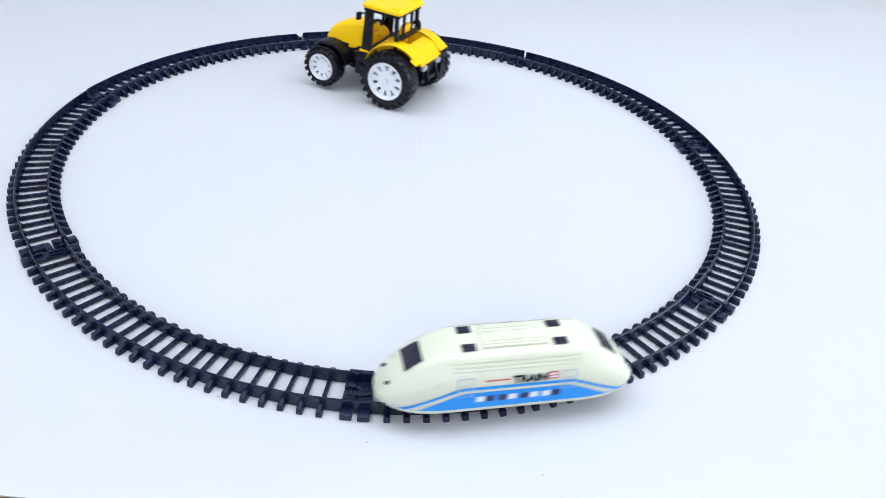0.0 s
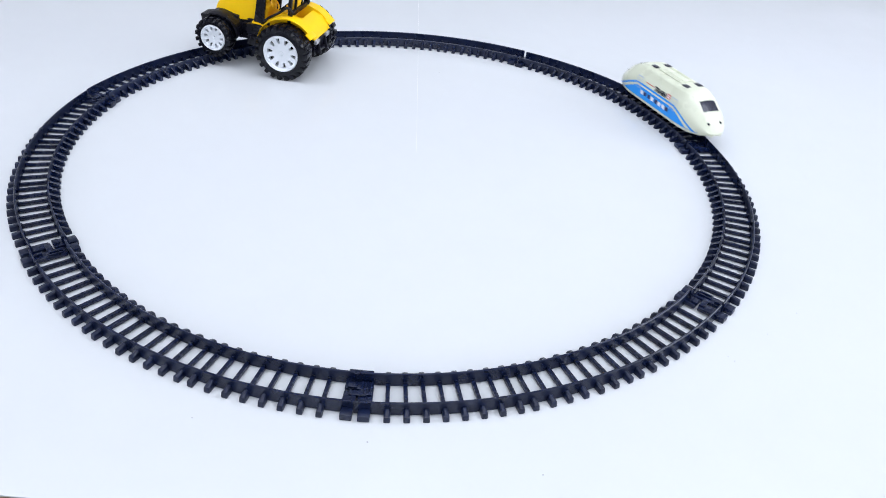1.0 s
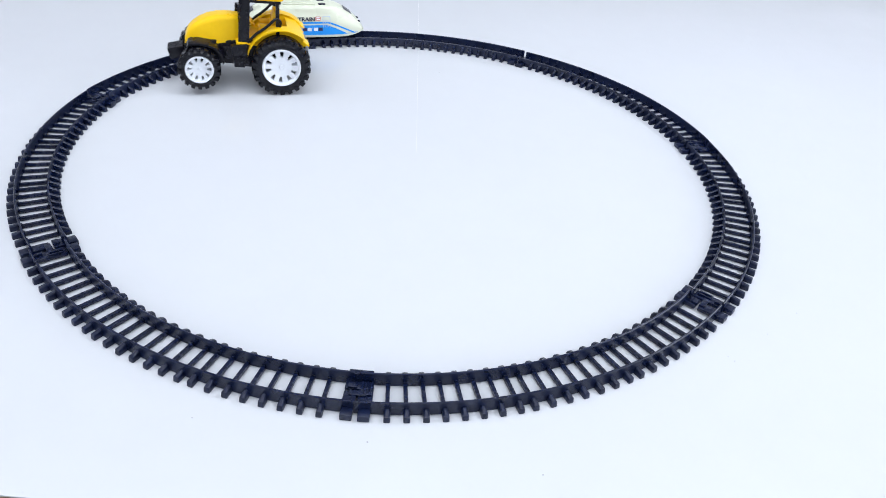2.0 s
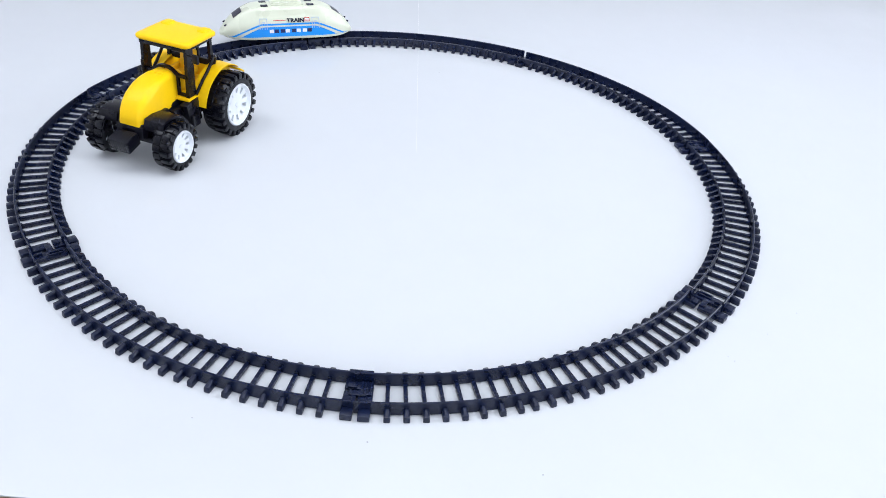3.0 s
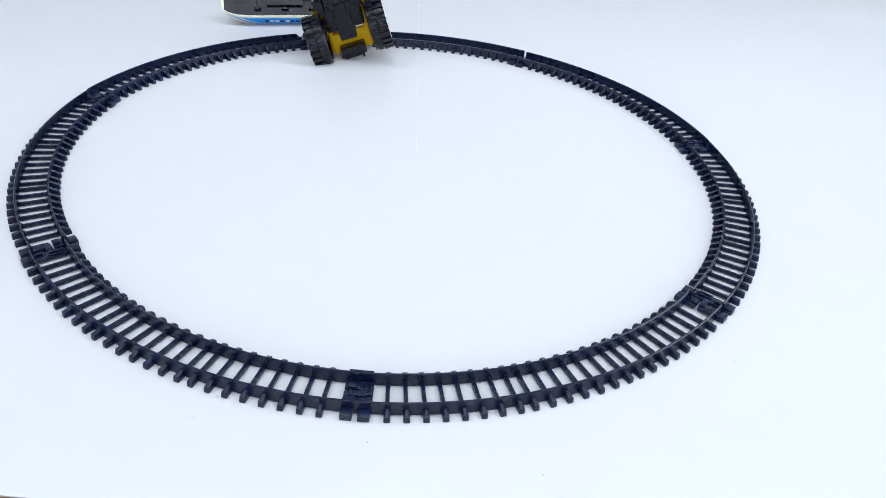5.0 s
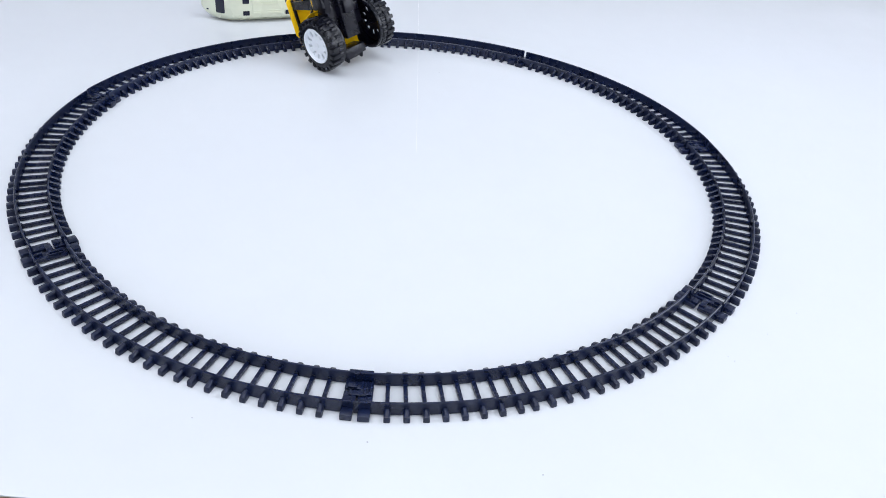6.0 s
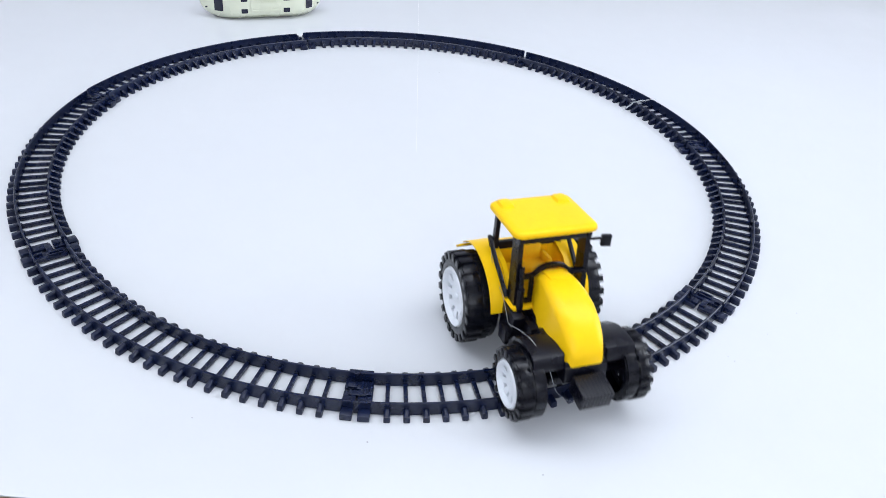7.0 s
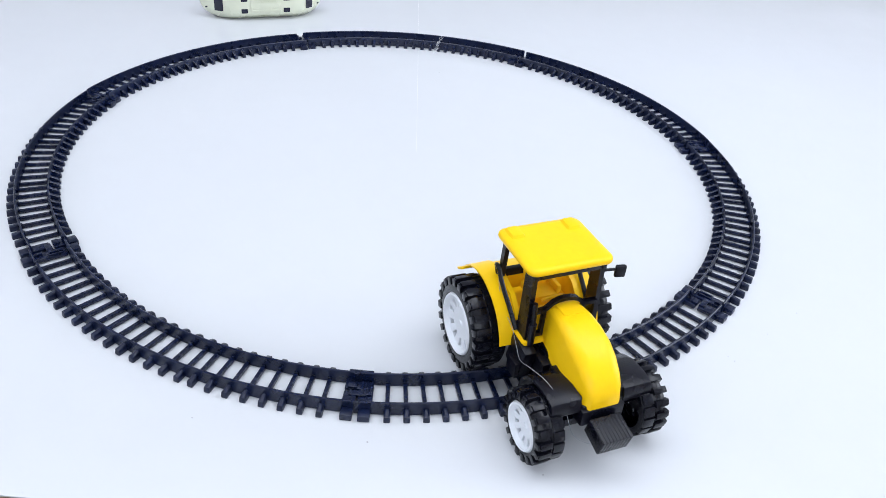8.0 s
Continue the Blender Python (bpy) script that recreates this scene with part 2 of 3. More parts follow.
def track_piece(worn=False):
    root = thing("track_piece", "black plastic curved toy railway track piece on the white table", "railway track", "pieces of the railway ring")
    for r, nm in ((RAIL_OUT, 1), (RAIL_IN, -1)):
        bm = bmesh.new()
        a, b = r - 0.0022, r
        end = 0.08 if nm > 0 else 0.12
        start = -HALF + end
        if worn and nm > 0:
            # the rail's end is cut down to half its height
            arc_bar(bm, a, b, 0.0006, 0.0062, start, start + 0.75, 4, lean=0.0002)
            arc_bar(bm, a, b, 0.0006, 0.0085, start + 0.7, start + 1.15, 2, lean=0.0002)
            start += 1.1
        arc_bar(bm, a, b, 0.0006, RAIL_TOP, start, HALF - (0.16 if nm > 0 else end), lean=0.0003)
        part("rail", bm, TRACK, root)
    # one sleeper, shared by all: a bar with tall rounded ends outside the rails
    bm = bmesh.new()
    w = R_OUT - R_IN
    box(bm, (w - 0.0060, 0.0029, 0.0032), ((R_OUT + R_IN) / 2, 0, 0.0022), bevel=0.0007)
    for r, s in ((R_OUT - 0.0037, 1), (R_IN + 0.0038, -1)):
        box(bm, (0.0076, 0.0046, 0.0048), (r, 0, 0.0024), bevel=0.0009, taper=0.86)
        face, tip, high = (RAIL_OUT - 0.0004, R_OUT - 0.0012, 0.0060) if s > 0 else (RAIL_IN - 0.0018, R_IN + 0.0010, 0.0088)
        wedge = ((face, 0.001), (face, high), (tip, 0.0049), (tip, 0.001))
        loft(bm, [[Vector((q, y, z - dz * (z > 0.002))) for q, z in wedge] for y, dz in ((-0.0017, 0.0006), (-0.0010, 0.0), (0.0010, 0.0), (0.0017, 0.0006))])
    for r in (RAIL_OUT - 0.0028, RAIL_IN + 0.0006):
        box(bm, (0.0012, 0.0029, 0.0026), (r, 0, 0.0036), bevel=0.0004)
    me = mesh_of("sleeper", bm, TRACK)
    angles = [-22.2 + 2.05 * k for k in range(8)] + [-6.15 + 2.05 * k for k in range(7)] + [22.2 - 2.05 * k for k in range(8)][::-1]
    for a in angles:
        ob = new("sleeper", me)
        ob.parent = root
        ob.matrix_basis = pose(0, 0, 0, 0, 0, a)
    mid = (RAIL_OUT + RAIL_IN) / 2
    for s in (-1, 1):
        bm = bmesh.new()
        a = s * (HALF - (0.90 if s > 0 else 1.24))
        box(bm, (0.0080, 0.0080, 0.0050), (R_OUT - 0.0040, 0, 0.0025), bevel=0.0009)
        box(bm, (0.0080, 0.0096, 0.0048), (R_IN + 0.0040, s * 0.0010, 0.0024), bevel=0.0009)
        if s > 0:
            # socket plate: a tongue that reaches into the next piece, a dark slot and a peg over the inner rail
            box(bm, (0.0100, 0.0088, 0.0034), (RAIL_OUT - 0.0066, 0, 0.0030), bevel=0.0005)
            box(bm, (0.0090, 0.0108, 0.0034), (RAIL_IN + 0.0042, 0.0010, 0.0030), bevel=0.0005)
            box(bm, (0.0066, 0.0052, 0.0030), (mid + 0.0010, -0.0018, 0.0028), bevel=0.0004)
            box(bm, (0.0048, 0.0120, 0.0026), (mid - 0.0006, 0.0050, 0.0040), bevel=0.0005)
            box(bm, (0.0050, 0.0064, 0.0022), (mid - 0.0068, 0.0006, 0.0054), bevel=0.0005)
            box(bm, (0.0024, 0.0032, 0.0060), (RAIL_IN + 0.0010, 0.0030, 0.0088), bevel=0.0006)
        else:
            # plate with a raised frame round a slot
            box(bm, (RAIL_OUT - RAIL_IN - 0.0010, 0.0098, 0.0030), (mid, -0.0003, 0.0027), bevel=0.0005)
            box(bm, (0.0110, 0.0014, 0.0018), (mid - 0.0050, 0.0030, 0.0048), bevel=0.0004)
            box(bm, (0.0110, 0.0014, 0.0018), (mid - 0.0050, -0.0008, 0.0048), bevel=0.0004)
            box(bm, (0.0014, 0.0052, 0.0018), (mid + 0.0005, 0.0011, 0.0048), bevel=0.0004)
            box(bm, (0.0060, 0.0026, 0.0022), (RAIL_OUT - 0.0058, -0.0020, 0.0050), bevel=0.0005)
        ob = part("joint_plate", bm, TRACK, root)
        ob.matrix_basis = pose(0, 0, 0, 0, 0, a)
    return root


PIECES = ((-0.0013, -0.0065, -62.89), (0.0005, -0.0050, -11.34), (0.0000, 0.0008, 39.85),
          (-0.0014, 0.0034, 91.52), (-0.0095, -0.0030, 141.75), (-0.0054, 0.0095, -163.95), (0.0058, -0.0062, -115.42))
first = track_piece()
first.matrix_basis = pose(PIECES[0][0], PIECES[0][1], 0, 0, 0, PIECES[0][2])
for k, (x, y, a) in enumerate(PIECES[1:], 1):
    if k == 4:
        track_piece(True).matrix_basis = pose(x, y, 0, 0, 0, a)
    else:
        copy_thing(first, pose(x, y, 0, 0, 0, a))

# ---- the toy tractor ----
REAR_R, FRONT_R, BASE = 0.0335, 0.0240, 0.0905


def spoke(bm, turn, r0, r1, y0, y1, thick, half0, half1):
    """One wedge of a dished wheel disc, between two radii, leaning from y0 to y1."""
    secs = []
    for r, y, h in ((r0, y0, half0), (r1, y1, half1)):
        d = r * math.tan(radians(h))
        secs.append([Vector((r, y, -d)), Vector((r, y, d)), Vector((r, y - thick, d)), Vector((r, y - thick, -d))])
    old = set(bm.verts)
    loft(bm, secs)
    bmesh.ops.transform(bm, matrix=pose(0, 0, 0, 0, turn, 0), verts=[v for v in bm.verts if v not in old])


LUGS = {}


def wheel(name, parent, radius, width, side, lugs, x):
    """An open-backed toy wheel: axle stub, tyre with lugs, rim with slots; its outer face looks to +y times side."""
    bm = bmesh.new()
    lathe(bm, [(0.0001, -width * 0.95), (0.0022, -width * 0.95), (0.0022, -0.0095), (0.0048, -0.0095), (0.0048, -0.0080), (0.0001, -0.0080)], 16)
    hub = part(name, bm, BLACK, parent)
    r, w = radius - 0.0018, width
    bm = bmesh.new()
    ri = radius * 0.645
    lathe(bm, [(ri, -0.0010), (ri + 0.001, 0.0004), (r * 0.86, 0.0004), (r * 0.95, -0.0010), (r, -0.0040), (r, -w * 0.45), (r - 0.0006, -w * 0.5),
               (r, -w * 0.55), (r, -w + 0.0012), (r - 0.0012, -w), (r - 0.0045, -w), (r - 0.0050, -w + 0.001), (r - 0.005, -0.0040), (ri, -0.0030)], 60, closed=True)
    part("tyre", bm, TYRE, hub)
    rows = 1 if lugs > 20 else 2
    if name not in LUGS:
        made = []
        for row in range(rows):
            bm = bmesh.new()
            pitch = 2 * math.pi * r / lugs
            if row == 0:
                box(bm, (0.0030, w * 0.46, pitch * 0.56), (r + 0.0003, -w * 0.23 - 0.0008, 0), bevel=0.0004)
                box(bm, (0.0052, 0.0022, pitch * 0.52), (r - 0.0016, -0.0003, 0), bevel=0.0004)
            else:
                box(bm, (0.0018, w * 0.42, pitch * 0.84), (r + 0.0001, -w + w * 0.21 + 0.0004, 0), bevel=0.0003)
            made.append(mesh_of("lug", bm, TYRE))
        LUGS[name] = made
    for row, me in enumerate(LUGS[name]):
        for k in range(lugs):
            part("lug", me, TYRE, hub).matrix_basis = pose(0, 0, 0, 0, 360 * (k + row / 2) / lugs, 0)
    if rows == 1:
        # fine ribs round the inner half of the tread
        bm = bmesh.new()
        n = 144
        rings = []
        for k in range(n):
            t = 2 * math.pi * k / n
            rr = r + (0.0010 if k % 4 < 2 else 0.0001)
            rings.append([bm.verts.new((q * math.cos(t), y, q * math.sin(t))) for q, y in ((r - 0.0020, -w * 0.52), (rr, -w * 0.53), (rr, -w * 0.78), (r + 0.0001, -w * 0.80), (r - 0.0020, -w * 0.80))])
        for k in range(n):
            p, q = rings[k], rings[(k + 1) % n]
            for i in range(5):
                bm.faces.new((p[i], p[(i + 1) % 5], q[(i + 1) % 5], q[i]))
        part("tread_band", bm, TYRE, hub)
    bm = bmesh.new()
    lathe(bm, [(ri + 0.0006, -0.0005), (ri - 0.0002, 0.0012), (ri - 0.0012, 0.0012), (ri * 0.90, -0.0012), (ri * 0.84, -0.0024), (ri * 0.84, -0.0068), (ri + 0.0006, -0.0034)], 60, closed=True)
    lathe(bm, [(0.0001, -0.0020), (ri * 0.10, -0.0020), (ri * 0.13, -0.0028), (ri * 0.40, -0.0030), (ri * 0.54, -0.0029), (ri * 0.56, -0.0034), (ri * 0.56, -0.0070), (0.0001, -0.0070)], 40)
    for k in range(10):
        spoke(bm, 36 * k, ri * 0.50, ri * 0.92, -0.0029, -0.0018, 0.0046, 12.5, 9.2 if k % 2 else 11.2)
    part("rim", bm, RIM, hub, "white slotted wheel rim")
    bm = bmesh.new()
    lathe(bm, [(ri * 0.90, -0.0072), (r - 0.0048, -0.0072), (r - 0.0048, -0.0086), (ri * 0.90, -0.0086)], 60, closed=True)
    lathe(bm, [(0.0001, -0.0072), (ri * 0.57, -0.0072), (ri * 0.57, -0.0086), (0.0001, -0.0088)], 30)
    for k in range(10):
        spoke(bm, 36 * k, ri * 0.50, ri * 0.98, -0.0075, -0.0066, 0.0014, 12.2, 10.2)
    part("inner_disc", bm, BLACK, hub, "black slotted disc inside the wheel")
    return hub


def arch(bm, cx, cz, r, y0, y1, a0, a1, thick, n=18, flare=0.0):
    """A mudguard: part of a ring about the y axis, from angle a0 to a1 (degrees from +x towards +z)."""
    sections = []
    for k in range(n + 1):
        t = k / n
        a = radians(a0 + (a1 - a0) * t)
        d = Vector((math.cos(a), 0, math.sin(a)))
        c = Vector((cx, 0, cz))
        f = flare * abs(2 * t - 1)
        sections.append([c + d * r + Vector((0, y0, 0)), c + d * (r + f * 0.2) + Vector((0, y1, 0)), c + d * (r + thick) + Vector((0, y1, 0)), c + d * (r + thick * 1.2) + Vector((0, y0, 0))])
    loft(bm, sections)
    bmesh.ops.bevel(bm, geom=[e for e in bm.edges if e.calc_face_angle(0) > 0.9], offset=0.0008, segments=2, affect="EDGES", clamp_overlap=True)


def hood_section(x, w, z0, z1, round_top):
    """A rounded hood section across y at x."""
    pts = []
    n = 6
    pts.append(Vector((x, -w, z0)))
    r = round_top * 0.72
    for k in range(n + 1):
        a = math.pi - math.pi / 2 * k / n
        pts.append(Vector((x, -w * 0.86 + r + r * math.cos(a), z1 - r + r * math.sin(a))))
    for k in range(n + 1):
        a = math.pi / 2 - math.pi / 2 * k / n
        pts.append(Vector((x, w * 0.86 - r + r * math.cos(a), z1 - r + r * math.sin(a))))
    pts.append(Vector((x, w, z0)))
    return pts


def tractor():
    root = thing("toy_tractor", "yellow and black plastic toy tractor with white slotted rims", "toy tractor")
    # chassis
    bm = bmesh.new()
    box(bm, (0.098, 0.022, 0.020), (0.044, 0, 0.030), bevel=0.002)
    box(bm, (0.040, 0.050, 0.022), (0.026, 0, 0.040), bevel=0.003)
    box(bm, (0.026, 0.040, 0.016), (0.052, 0, 0.036), bevel=0.002)
    box(bm, (0.034, 0.030, 0.012), (0.090, 0, 0.036), bevel=0.002)
    box(bm, (0.016, 0.014, 0.006), (0.034, 0, 0.0185), bevel=0.0015)
    box(bm, (0.010, 0.024, 0.004), (0.010, 0, 0.0265), bevel=0.001)
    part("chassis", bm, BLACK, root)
    for s in (1, -1):
        bm = bmesh.new()
        box(bm, (0.020, 0.009, 0.026), (0.044, s * 0.0245, 0.037), bevel=0.002, rot=(0, 12, 0))
        box(bm, (0.012, 0.004, 0.012), (0.046, s * 0.030, 0.030), bevel=0.001)
        part("step", bm, BLACK, root)
    bm = bmesh.new()
    box(bm, (0.004, 0.060, 0.004), (BASE, 0, FRONT_R), bevel=0.0005)
    box(bm, (0.016, 0.040, 0.006), (BASE, 0, FRONT_R + 0.002), bevel=0.001)
    part("front_axle", bm, BLACK, root)
    # hood
    bm = bmesh.new()
    secs = []
    for x, w, z0, z1, r in ((0.0455, 0.0128, 0.051, 0.0750, 0.0062), (0.052, 0.0137, 0.0498, 0.0766, 0.0068), (0.062, 0.0150, 0.0482, 0.0772, 0.0078), (0.073, 0.0160, 0.0465, 0.0762, 0.0090), (0.084, 0.0167, 0.0448, 0.0734, 0.0100),
                            (0.094, 0.0162, 0.0432, 0.0690, 0.0105), (0.1015, 0.0152, 0.0420, 0.0638, 0.0102), (0.1065, 0.0138, 0.0414, 0.0582, 0.0085), (0.1092, 0.0122, 0.0414, 0.0526, 0.0055), (0.1106, 0.0098, 0.0422, 0.0484, 0.0028)):
        secs.append(hood_section(0.045 + (x - 0.045) * 0.93, w, z0 - 0.0012, z1, r))
    loft(bm, secs)
    bmesh.ops.bevel(bm, geom=[e for e in bm.edges if e.calc_face_angle(0) > 1.0], offset=0.0012, segments=2, affect="EDGES", clamp_overlap=True)
    part("hood", bm, YELLOW, root, "rounded yellow hood", smooth=50)
    bm = bmesh.new()
    box(bm, (0.0130, 0.0150, 0.0024), (0.0530, 0, 0.0763), bevel=0.0010, rot=(0, -4, 0))
    part("hood_cover", bm, YELLOW, root)
    # nose and ballast
    bm = bmesh.new()
    box(bm, (0.026, 0.028, 0.014), (0.0920, 0, 0.0375), bevel=0.002)
    box(bm, (0.056, 0.030, 0.016), (0.070, 0, 0.0420), bevel=0.002)
    for k in range(3):
        box(bm, (0.002, 0.014, 0.0012), (0.1052, 0, 0.0350 + 0.0022 * k), bevel=0.0003)
    part("grille", bm, BLACK, root)
    bm = bmesh.new()
    box(bm, (0.0172, 0.0215, 0.0125), (0.1158, 0, 0.0296), bevel=0.0010, rot=(0, 14, 0))
    block = part("ballast_block", bm, BLACK, root, "ribbed black ballast block")
    for k in range(9):
        bm = bmesh.new()
        box(bm, (0.0168, 0.0019, 0.0125), (0.1162, -0.0092 + 0.0023 * k, 0.0298), bevel=0.0003, rot=(0, 14, 0))
        part("rib", bm, BLACK, block)
    # front mudguards
    for s in (1, -1):
        bm = bmesh.new()
        line = [(-0.0275, 0.0300), (-0.0255, 0.0390), (-0.0190, 0.0465), (-0.0100, 0.0505), (0.0010, 0.0515), (0.0090, 0.0508), (0.0118, 0.0496), (0.0132, 0.0468), (0.0136, 0.0415)]
        low = [(x * 0.94, z - 0.0020) for x, z in line]
        loop = line + low[::-1]
        loft(bm, [[Vector((BASE + x, s * y, z - dz)) for x, z in loop] for y, dz in ((0.0150, 0.0), (0.0325, 0.0), (0.0350, 0.0008))])
        bmesh.ops.bevel(bm, geom=[e for e in bm.edges if e.calc_face_angle(0) > 0.9], offset=0.0005, segments=2, affect="EDGES", clamp_overlap=True)
        box(bm, (0.030, 0.006, 0.012), (BASE - 0.004, s * 0.0165, 0.0440), bevel=0.001)
        part("front_mudguard", bm, BLACK, root)
    # rear mudguards and body
    for s in (1, -1):
        bm = bmesh.new()
        arch(bm, -0.0005, REAR_R + 0.001, REAR_R + 0.0027, s * 0.0215, s * 0.0372, 9, 132, 0.0018, n=24, flare=0.008)
        box(bm, (0.0085, 0.0180, 0.0019), (-0.0278, s * 0.0312, 0.0592), bevel=0.0007, rot=(0, -34, 0))
        part("rear_mudguard", bm, YELLOW, root, "yellow curved rear mudguard")
        bm = bmesh.new()
        side = [(0.034, 0.050), (0.030, 0.060), (0.020, 0.069), (0.004, 0.0735), (-0.012, 0.071), (-0.024, 0.063), (-0.031, 0.052), (-0.022, 0.050), (0.0, 0.052)]
        loft(bm, [[Vector((x, s * 0.0215, z)) for x, z in side], [Vector((x, s * 0.0250, z)) for x, z in side]])
        part("side_panel", bm, YELLOW, root)
    bm = bmesh.new()
    deck = [(-0.030, 0.050), (-0.029, 0.056), (-0.020, 0.066), (-0.008, 0.069), (-0.004, 0.060), (-0.004, 0.050)]
    loft(bm, [[Vector((x, y, z)) for x, z in deck] for y in (-0.0215, -0.008, 0.008, 0.0215)])
    part("rear_deck", bm, YELLOW, root)
    bm = bmesh.new()
    box(bm, (0.050, 0.0540, 0.0030), (0.025, 0, 0.0508), bevel=0.0008)
    box(bm, (0.044, 0.042, 0.004), (0.021, 0, 0.0540), bevel=0.001)
    box(bm, (0.026, 0.0562, 0.0016), (0.0360, 0, 0.0512), bevel=0.0006)
    part("cab_floor", bm, YELLOW, root)
    # seat
    bm = bmesh.new()
    box(bm, (0.017, 0.018, 0.010), (0.016, 0, 0.0605), bevel=0.0025)
    box(bm, (0.006, 0.018, 0.024), (0.007, 0, 0.0740), bevel=0.0025, rot=(0, -8, 0))
    for s in (1, -1):
        box(bm, (0.014, 0.003, 0.006), (0.016, s * 0.0105, 0.067), bevel=0.0012)
    part("seat", bm, ORANGE, root, "orange-yellow driver seat")
    bm = bmesh.new()
    box(bm, (0.008, 0.030, 0.016), (0.040, 0, 0.0615), bevel=0.002)
    part("dashboard", bm, ORANGE, root)
    bm = bmesh.new()
    tube(bm, [(0.033 + 0.004 * math.sin(radians(a)), 0.0075 * math.cos(radians(a)), 0.0700 + 0.005 * math.sin(radians(a))) for a in range(0, 361, 24)], 0.0010)
    tube(bm, [(0.033, 0, 0.070), (0.040, 0, 0.065)], 0.0012)
    part("steering_wheel", bm, ORANGE, root)
    # cab frame
    zt = 0.1015
    for s in (1, -1):
        for x, tx, w, d, nm in ((0.0460, 0.0435, 0.0034, 0.0034, "pillar"), (0.0400, 0.0395, 0.0088, 0.0030, "pillar"), (0.0030, 0.0050, 0.0040, 0.0032, "pillar")):
            bm = bmesh.new()
            y0, y1 = s * 0.0245, s * 0.0240
            loft(bm, [[Vector((cx + a * w / 2, cy + b * d / 2, z)) for a, b in ((-1, -1), (1, -1), (1, 1), (-1, 1))] for cx, cy, z in ((x, y0, 0.0525), (tx, y1, zt))])
            part(nm, bm, BLACK, root)
        bm = bmesh.new()
        box(bm, (0.046, 0.0032, 0.0036), (0.024, s * 0.0240, 0.1000), bevel=0.0005)
        part("side_rail", bm, BLACK, root)
        bm = bmesh.new()
        box(bm, (0.020, 0.0032, 0.0034), (0.0375, s * 0.0245, 0.0540), bevel=0.0005)
        part("door_sill", bm, BLACK, root)
        bm = bmesh.new()
        tube(bm, smooth_line([(0.0030, s * 0.0245, 0.0660), (0.0008, s * 0.0264, 0.0765), (0.0032, s * 0.0284, 0.0818), (0.0078, s * 0.0290, 0.0815), (0.0132, s * 0.0290, 0.0758),
                              (0.0200, s * 0.0288, 0.0698), (0.0268, s * 0.0284, 0.0645), (0.0325, s * 0.0278, 0.0585), (0.0372, s * 0.0270, 0.0530)], 3), 0.0016)
        part("grab_rail", bm, BLACK, root, "bent black rail beside the mudguard")
    bm = bmesh.new()
    box(bm, (0.0034, 0.048, 0.0040), (0.0440, 0, 0.0995), bevel=0.0005)
    part("front_frame", bm, BLACK, root)
    # lower windscreen frame: arched bar over the hood, a small square opening at each side
    bm = bmesh.new()
    half = [(0.0, 0.0800), (0.0050, 0.0795), (0.0090, 0.0778), (0.0120, 0.0750), (0.0145, 0.0733), (0.0245, 0.0728)]
    line = [(-y, z) for y, z in half[:0:-1]] + half
    loft(bm, [[Vector((x, y, z + dz)) for x, dz in ((0.0440, -0.0014), (0.0474, -0.0014), (0.0474, 0.0014), (0.0440, 0.0014))] for y, z in line])
    for s in (1, -1):
        box(bm, (0.0030, 0.0026, 0.0200), (0.0458, s * 0.0142, 0.0636), bevel=0.0004)
        box(bm, (0.0030, 0.0120, 0.0028), (0.0460, s * 0.0190, 0.0545), bevel=0.0004)
    part("windscreen_frame", bm, BLACK, root)
    bm = bmesh.new()
    box(bm, (0.0034, 0.048, 0.0040), (0.0050, 0, 0.0995), bevel=0.0005)
    box(bm, (0.0034, 0.048, 0.0060), (0.0025, 0, 0.0740), bevel=0.0005)
    for s in (1, -1):
        box(bm, (0.0028, 0.0028, 0.028), (0.0035, s * 0.009, 0.0870), bevel=0.0004)
    part("rear_frame", bm, BLACK, root)
    # roof
    bm = bmesh.new()
    secs = []
    for z, k in ((0.1020, 0.93), (0.1030, 0.985), (0.1045, 1.0), (0.1062, 0.99), (0.1072, 0.95), (0.1074, 0.80)):
        ring = []
        lx, ly, r = 0.0255 * k, 0.0300 * k, 0.0055 * k
        for cx, cy, a0 in ((1, 1, 0), (-1, 1, 90), (-1, -1, 180), (1, -1, 270)):
            for j in range(6):
                a = radians(a0 + 18 * j)
                ring.append(Vector((0.0235 + cx * (lx - r) + r * math.cos(a), cy * (ly - r) + r * math.sin(a), z)))
        secs.append(ring)
    loft(bm, secs)
    part("roof", bm, YELLOW, root, "flat yellow roof with rounded corners", smooth=50)
    for s in (1, -1):
        bm = bmesh.new()
        box(bm, (0.0150, 0.0120, 0.0052), (0.0066, s * 0.0205, 0.1070), bevel=0.0021, taper=0.72)
        part("roof_pad", bm, YELLOW, root)
    # mirror, exhaust
    bm = bmesh.new()
    tube(bm, [(0.0445, 0.0245, 0.0955), (0.0460, 0.0320, 0.0960), (0.0465, 0.0350, 0.0955)], 0.0010)
    box(bm, (0.0030, 0.0072, 0.0088), (0.0470, 0.0365, 0.0945), bevel=0.0012, rot=(0, 0, -12))
    part("wing_mirror", bm, BLACK, root)
    bm = bmesh.new()
    tube(bm, [(0.0490, -0.0225, 0.050), (0.0490, -0.0225, 0.066)], 0.0026, 10)
    tube(bm, [(0.0490, -0.0225, 0.066), (0.0485, -0.0230, 0.082)], 0.0017, 10)
    part("exhaust_pipe", bm, BLACK, root)
    # rear hitch and lamps
    bm = bmesh.new()
    box(bm, (0.012, 0.034, 0.022), (-0.024, 0, 0.038), bevel=0.002)
